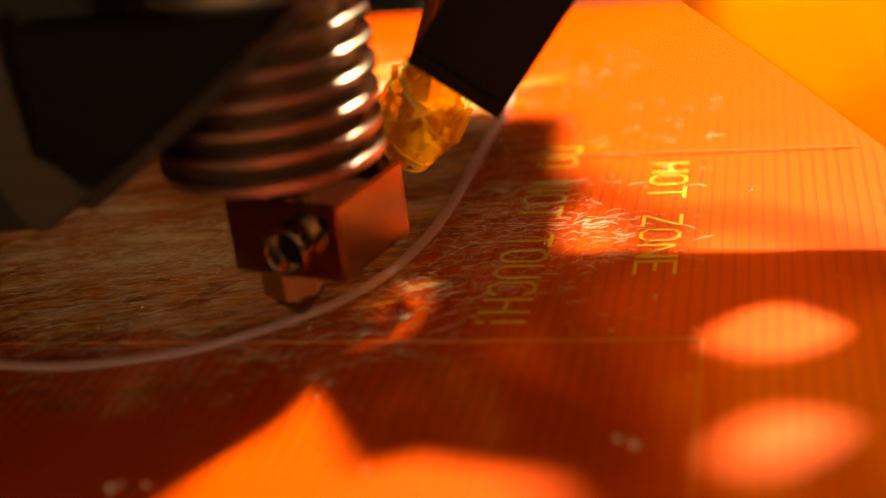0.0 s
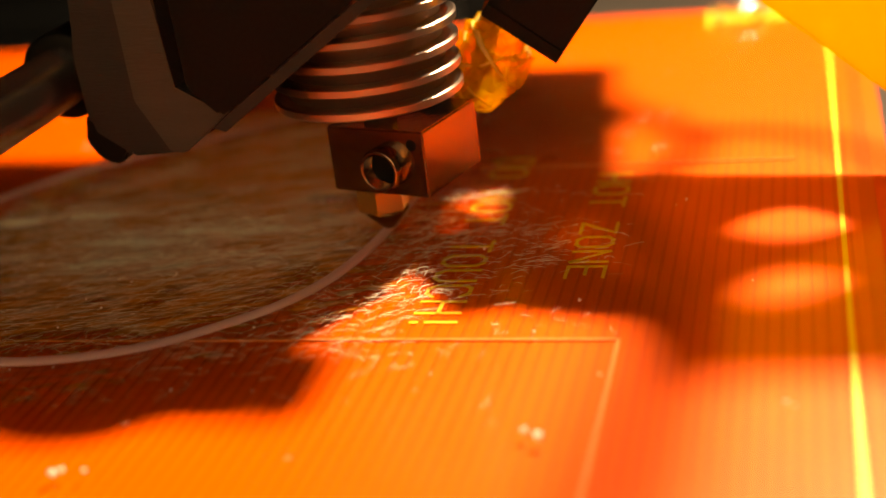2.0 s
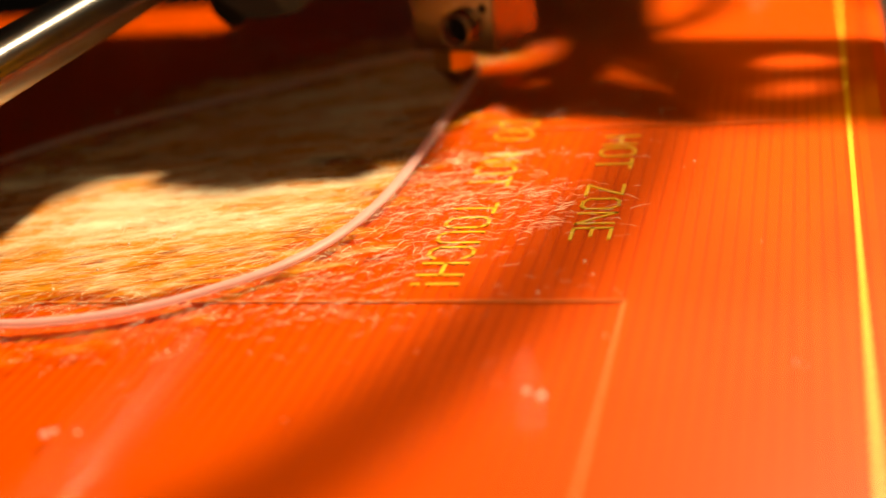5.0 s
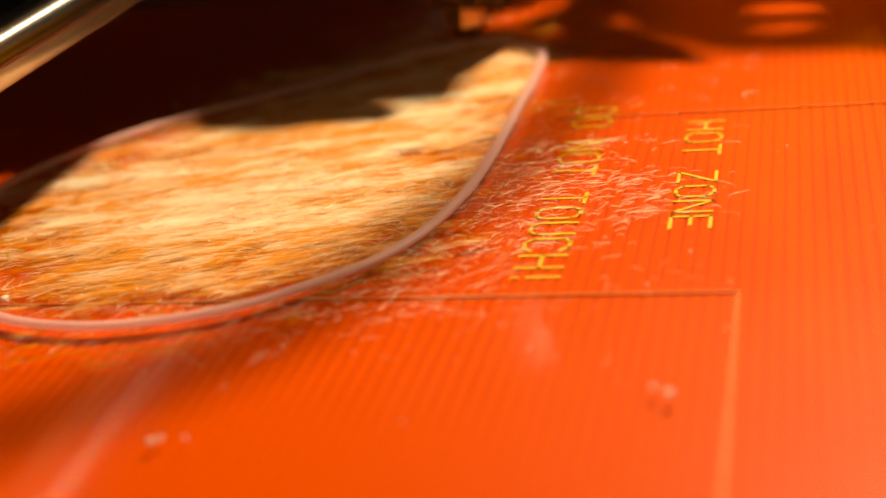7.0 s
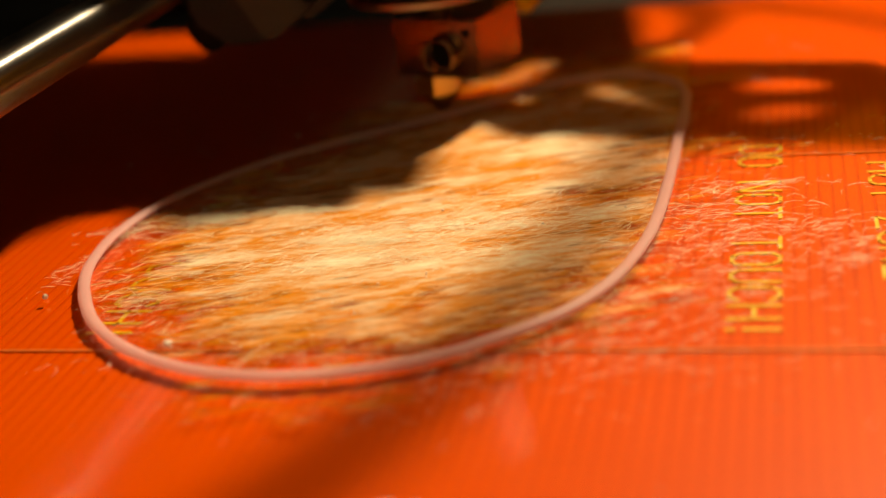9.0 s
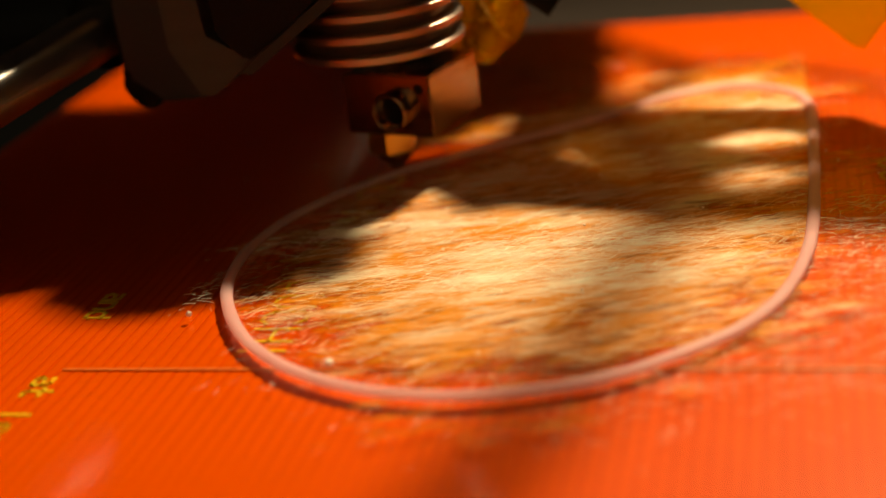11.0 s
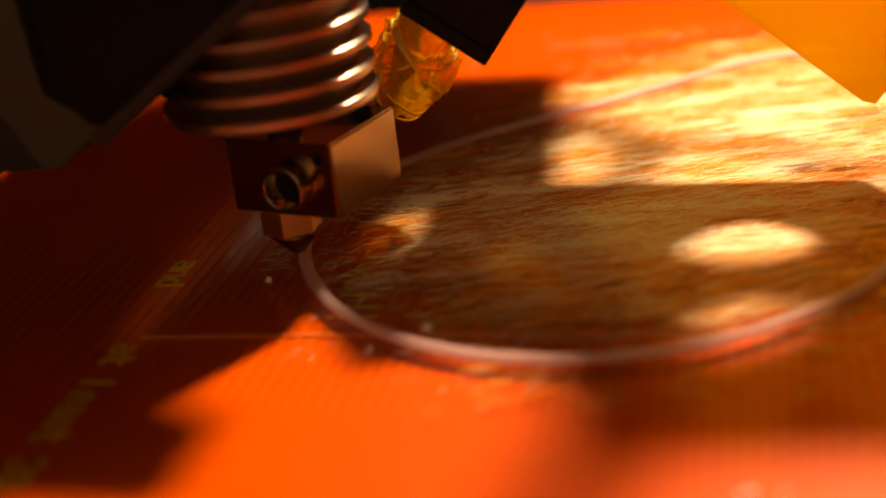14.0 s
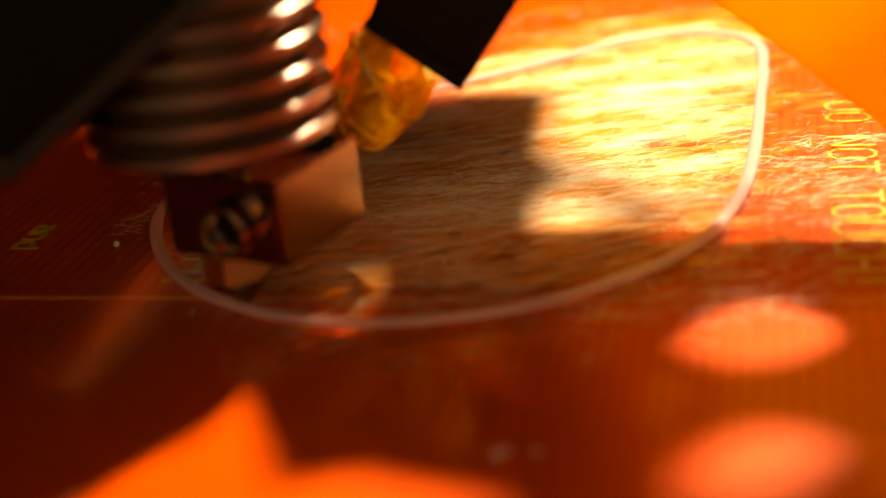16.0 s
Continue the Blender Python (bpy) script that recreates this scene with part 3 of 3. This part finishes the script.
def cable_arm():
    a = thing("mounting_bracket", "flat black bar leaning beside the hot end", "bracket")
    e1, e2 = Vector((0.80, -0.60)), Vector((0.60, 0.80))
    k = Vector((0.611, 0.518))
    o = [k, k - e1 * 0.325, k - e1 * 0.325 + e2 * 0.75, k + e2 * 0.75]
    bm = prism(bmesh.new(), [tuple(q) for q in o], 0.25, 0.37, bevel=0.008)
    part("bar", bm, M_BLACK, a)
    o = [q + (Vector((0, 0)) if i in (0, 1) else -e2 * 0.70) for i, q in enumerate(o)]
    bm = prism(bmesh.new(), [tuple(q) for q in o], 0.235, 0.25, bevel=0.003)
    part("end_cap", bm, M_BLACK, a)
    return a


def fan_unit():
    f = thing("fan_carriage", "black cooling fan in a grey printed carriage on the rod", "carriage")
    o = [(-0.95, 1.22), (-0.965, 0.98), (-0.998, 0.78), (-0.994, 0.573), (-0.975, 0.49), (-0.85, 0.40), (-0.66, 0.41), (-0.37, 0.57), (-0.37, 1.22)]
    bm = prism(bmesh.new(), o, -0.28, 0.30, bevel=0.015)
    part("carriage_shell", bm, M_GREY, f, "dark grey printed shell")
    o = [(-0.43, 0.555), (-0.39, 0.54), (0.10, 0.885), (0.27, 1.01), (0.27, 1.05), (0.08, 0.922), (-0.37, 0.602)]
    bm = prism(bmesh.new(), o, -0.47, -0.375, bevel=0.004)
    part("shell_lip", bm, M_GREY, f, "grey rim under the fan")
    o = [(-0.51, 1.06), (-0.50, 0.70), (-0.40, 0.60), (-0.37, 0.607), (0.08, 0.928), (0.26, 1.06)]
    bm = prism(bmesh.new(), o, -0.48, -0.365, bevel=0.012)
    part("fan_body", bm, M_BLACK, f, "black fan housing")
    # same plastic in a lighter grey: light on the bevel is put into the colour
    o = [(-0.745, 1.06), (-0.735, 0.64), (-0.635, 0.455), (-0.58, 0.45), (-0.33, 0.640), (-0.335, 0.69), (-0.48, 0.62), (-0.58, 0.68), (-0.60, 1.06)]
    bm = prism(bmesh.new(), o, -0.40, -0.27, bevel=0.006)
    part("shell_chamfer", bm, M_LIT_EDGE, f, "bevelled edge of the shell, paler grey for the light it catches")
    # plate added out of view, outline and cut-out shaped to cast shade and light gaps
    o = [(-4.20, -0.45), (-0.60, -0.45), (-0.30, 0.03), (0.69, 0.01), (0.69, 0.29), (0.56, 0.36), (0.60, 0.62), (0.655, 0.88), (0.61, 0.98), (0.61, 1.10), (0.70, 1.16), (0.775, 1.17), (0.78, 1.27), (0.855, 1.42), (0.89, 1.34), (0.88, 1.14), (0.79, 1.06), (0.77, 0.90), (0.89, 0.85), (0.95, 0.74), (1.04, 0.84), (1.12, 1.05), (1.24, 1.49), (1.18, 1.99), (1.15, 2.13), (1.085, 2.72), (-0.42, 2.78), (-0.62, 1.82), (-4.20, 2.05)]
    bm = prism(bmesh.new(), o, 1.64, 1.72)
    for v in bm.verts:
        v.co = Vector((v.co.x, v.co.z, v.co.y))
    part("shade_plate", bm, M_BLACK, f, "unseen flat black plate cut to cast the head's shade")
    # second unseen plate, outlined from the edge of the shade on the bed
    o = [(0.81, 0.28), (0.97, 0.22), (1.31, 0.15), (1.40, 0.10), (1.29, 0.30), (1.156, 0.472), (0.956, 0.698), (0.85, 0.91)]
    bm = prism(bmesh.new(), o, 1.17, 1.21)
    for v in bm.verts:
        v.co = Vector((v.co.x, v.co.z, v.co.y))
    part("lower_shade_plate", bm, M_BLACK, f, "unseen lower black plate that casts shade")
    # posts added to hold the unseen plates
    part("shade_plate_post", box(bmesh.new(), 0.89, 0.97, 0.72, 0.80, 1.2, 1.66, 0.01), M_BLACK, f)
    part("shade_plate_upright", box(bmesh.new(), -0.85, -0.45, 0.05, 0.25, 1.2, 1.66, 0.01), M_BLACK, f)
    bm = prism(bmesh.new(), [(-1.0, 0.56), (-1.02, 0.46), (-0.98, 0.40), (-0.93, 0.37), (-0.885, 0.38), (-0.86, 0.42), (-0.84, 0.47)], -0.27, -0.05, bevel=0.01)
    part("clip", bm, M_BLACK, f, "black clip under the shell")
    bm = lathe(bmesh.new(), [(0.113, -0.30), (0.153, -0.30), (0.163, -0.29), (0.163, 0.29), (0.153, 0.30), (0.113, 0.30)], 40, pose(ROD[0], 0.20, ROD[1], 90, 0, 0))
    part("bearing", bm, M_BLACK, f, "black linear bearing", True)
    return f


def fan_shroud():
    s = thing("fan_shroud", "yellow translucent plastic plate behind the hot end, two openings cut to cast light patches", "shroud")
    # top edge and openings lie out of view, shaped from their shade and light patches
    rim = [(0.93, 0.80), (1.15, 0.66), (1.48, 0.44), (1.79, 0.215), (1.83, 0.21), (2.05, 0.54), (2.95, 1.83), (2.95, 1.95), (2.05, 2.10), (1.70, 2.36), (1.60, 2.33), (1.0, 1.5)]
    low = spline([(x, z, 0) for x, z in ((1.50, 1.25), (1.53, 0.96), (1.64, 0.83), (1.795, 0.95), (1.755, 1.16), (1.64, 1.295))], 4, True)
    up = spline([(x, z, 0) for x, z in ((1.66, 1.80), (1.69, 1.585), (1.755, 1.50), (1.88, 1.51), (1.835, 1.71), (1.75, 1.85))], 4, True)
    bm = bmesh.new()
    for loop in ([Vector((x, z, 0)) for x, z in rim], low, up):
        vs = [bm.verts.new((p.x, 0, p.y)) for p in loop]
        for a, b in zip(vs, vs[1:] + vs[:1]):
            bm.edges.new((a, b))
    bmesh.ops.triangle_fill(bm, use_beauty=True, edges=bm.edges[:])
    out = bmesh.ops.extrude_face_region(bm, geom=bm.faces[:])["geom"]
    bmesh.ops.translate(bm, vec=(0, 0.05, 0), verts=[v for v in out if isinstance(v, bmesh.types.BMVert)])
    # the plate stands askew: its outer end is nearer to the front
    for v in bm.verts:
        v.co.y += 0.93 - 0.45 * (v.co.x - 1.15)
    part("plate", bm, M_SHROUD, s)
    return s


def shade_loom():
    bm = bmesh.new()
    # added out of view; path worked back from the soft shade band
    way = [(1.25, 1.3, 1.70), (1.7, 1.25, 2.6), (1.78, 1.06, 3.0), (1.75, 0.675, 3.05), (1.66, 0.21, 3.1), (1.5, -0.25, 3.1), (1.34, -0.575, 3.1), (1.06, -0.81, 3.15), (0.7, -1.1, 3.25)]
    tube(bm, spline(way, 8), 0.074, 12)
    return tagged(part("shade_loom", bm, M_BLACK, None, "", True), "unseen thick black loom shaped to cast a soft band of shade", "cable")


def shade_cable():
    c = thing("shade_cable", "unseen black cables shaped to cast a band of shade beside the shroud", "cable")
    # unseen cables added for the shade band right of the head
    way = [(1.05, 2.60, 1.72), (1.18, 2.58, 2.1), (1.336, 2.45, 2.28), (1.47, 2.31, 2.30), (1.575, 2.16, 2.30), (1.59, 1.98, 2.25), (1.52, 1.80, 2.1), (1.35, 1.55, 1.85), (1.18, 1.35, 1.70)]
    part("cable", tube(bmesh.new(), spline(way, 8), 0.055, 12), M_BLACK, c, "", True)
    way = [(1.55, 2.22, 2.30), (1.65, 2.17, 2.30), (1.787, 2.171, 2.30), (1.92, 2.105, 2.30), (2.02, 2.06, 2.35), (2.2, 1.95, 2.5), (2.5, 1.6, 2.6), (2.6, 0.8, 2.5), (2.5, 0.36, 2.0)]
    part("thin_cable", tube(bmesh.new(), spline(way, 8), 0.034, 10), M_BLACK, c, "", True)
    return c


def binder_clip():
    c = thing("binder_clip", "small silver clip on the far corner of the bed", "clip")
    part("jaw", box(bmesh.new(), 0.08, 0.40, BED_Y1 - 0.14, BED_Y1 + 0.05, -0.05, 0.05, 0.02), M_STEEL, c)
    part("handle", tube(bmesh.new(), spline([(0.12, BED_Y1 - 0.1, 0.05), (0.14, BED_Y1 - 0.3, 0.09), (0.24, BED_Y1 - 0.36, 0.09), (0.34, BED_Y1 - 0.3, 0.09), (0.36, BED_Y1 - 0.1, 0.05)], 6), 0.016), M_STEEL, c, "wire handle", True)
    return c


ROD = (-1.15, 0.66)


def smooth_rod():
    r = thing("smooth_rod", "polished steel smooth rod that the carriage slides on", "rod")
    z = ROD[1] + 0.06
    bm = lathe(bmesh.new(), [(0.0, -4.0), (0.098, -4.0), (0.108, -3.99), (0.108, 8.0)], 48, pose(ROD[0], 0, z, -90, 0, 0))
    part("shaft", bm, M_STEEL, r, "", True)
    for y in (-4.0, 8.0):
        bm = box(bmesh.new(), ROD[0] - 0.25, ROD[0] + 0.25, y - 0.2, y + 0.2, -1.5, z + 0.3, 0.03)
        part("rod_end", bm, M_BLACK, r, "black rod holder")
    return r


def desk_lamp():
    d = thing("desk_lamp", "black desk lamp shining down on the printer", "lamp")
    c = LAMP / U
    m = Matrix.Translation(c) @ Vector((-0.2, -0.75, -1)).to_track_quat("-Z", "Y").to_matrix().to_4x4()
    bm = bmesh.new()
    rings = []
    for r, z in ((1.5, -0.5), (1.3, 0.2), (0.9, 0.9), (0.5, 1.2), (0.5, 1.3), (0.95, 1.0), (1.36, 0.25), (1.56, -0.5)):
        rings.append([bm.verts.new((r * math.cos(2 * math.pi * i / 40), r * math.sin(2 * math.pi * i / 40), z)) for i in range(40)])
    for a, b in zip(rings, rings[1:] + rings[:1]):
        for i in range(40):
            bm.faces.new((a[i], a[(i + 1) % 40], b[(i + 1) % 40], b[i]))
    bmesh.ops.transform(bm, matrix=m, verts=bm.verts)
    part("shade", bm, M_BLACK, d, "", True)
    top = m @ Vector((0, 0, 1.2))
    part("arm", tube(bmesh.new(), spline([top, top + Vector((1.5, 1.5, 1.0)), Vector((7, 10, 7)), Vector((7, 10, -1.4))], 8), 0.18, 12), M_BLACK, d, "", True)
    part("base", lathe(bmesh.new(), [(0.1, -1.5), (2.0, -1.5), (2.0, -1.3), (0.4, -1.1)], 40, pose(7, 10, 0)), M_BLACK, d)
    return d


surroundings()
backing_panel()
desk_lamp()
BED_THINGS = [heated_bed(), glass_sheet(), printed_line(), glue_film(), fibres(), crumbs(), binder_clip()]
smooth_rod()
HEAD_THINGS = [hot_end(), wrapped_sensor(), cable_arm(), fan_unit(), fan_shroud(), shade_cable()]
LOOM = shade_loom()


# ---- what moves ----
def motions():
    for ob in BED_THINGS:
        walk(ob, [(t, pose(-x * U, 0, 0)) for t, x, y in NOZZLE])
    # sideways shift fitted to keep the loom's shade in place where the head is far out
    walk(LOOM, [(t, pose(-0.25 * max(0.0, y - 1.72) * U, y * U, 0.06 * U)) for t, x, y in NOZZLE])
    for ob in HEAD_THINGS:
        walk(ob, [(t, pose(0, y * U, 0.06 * U)) for t, x, y in NOZZLE])


motions()
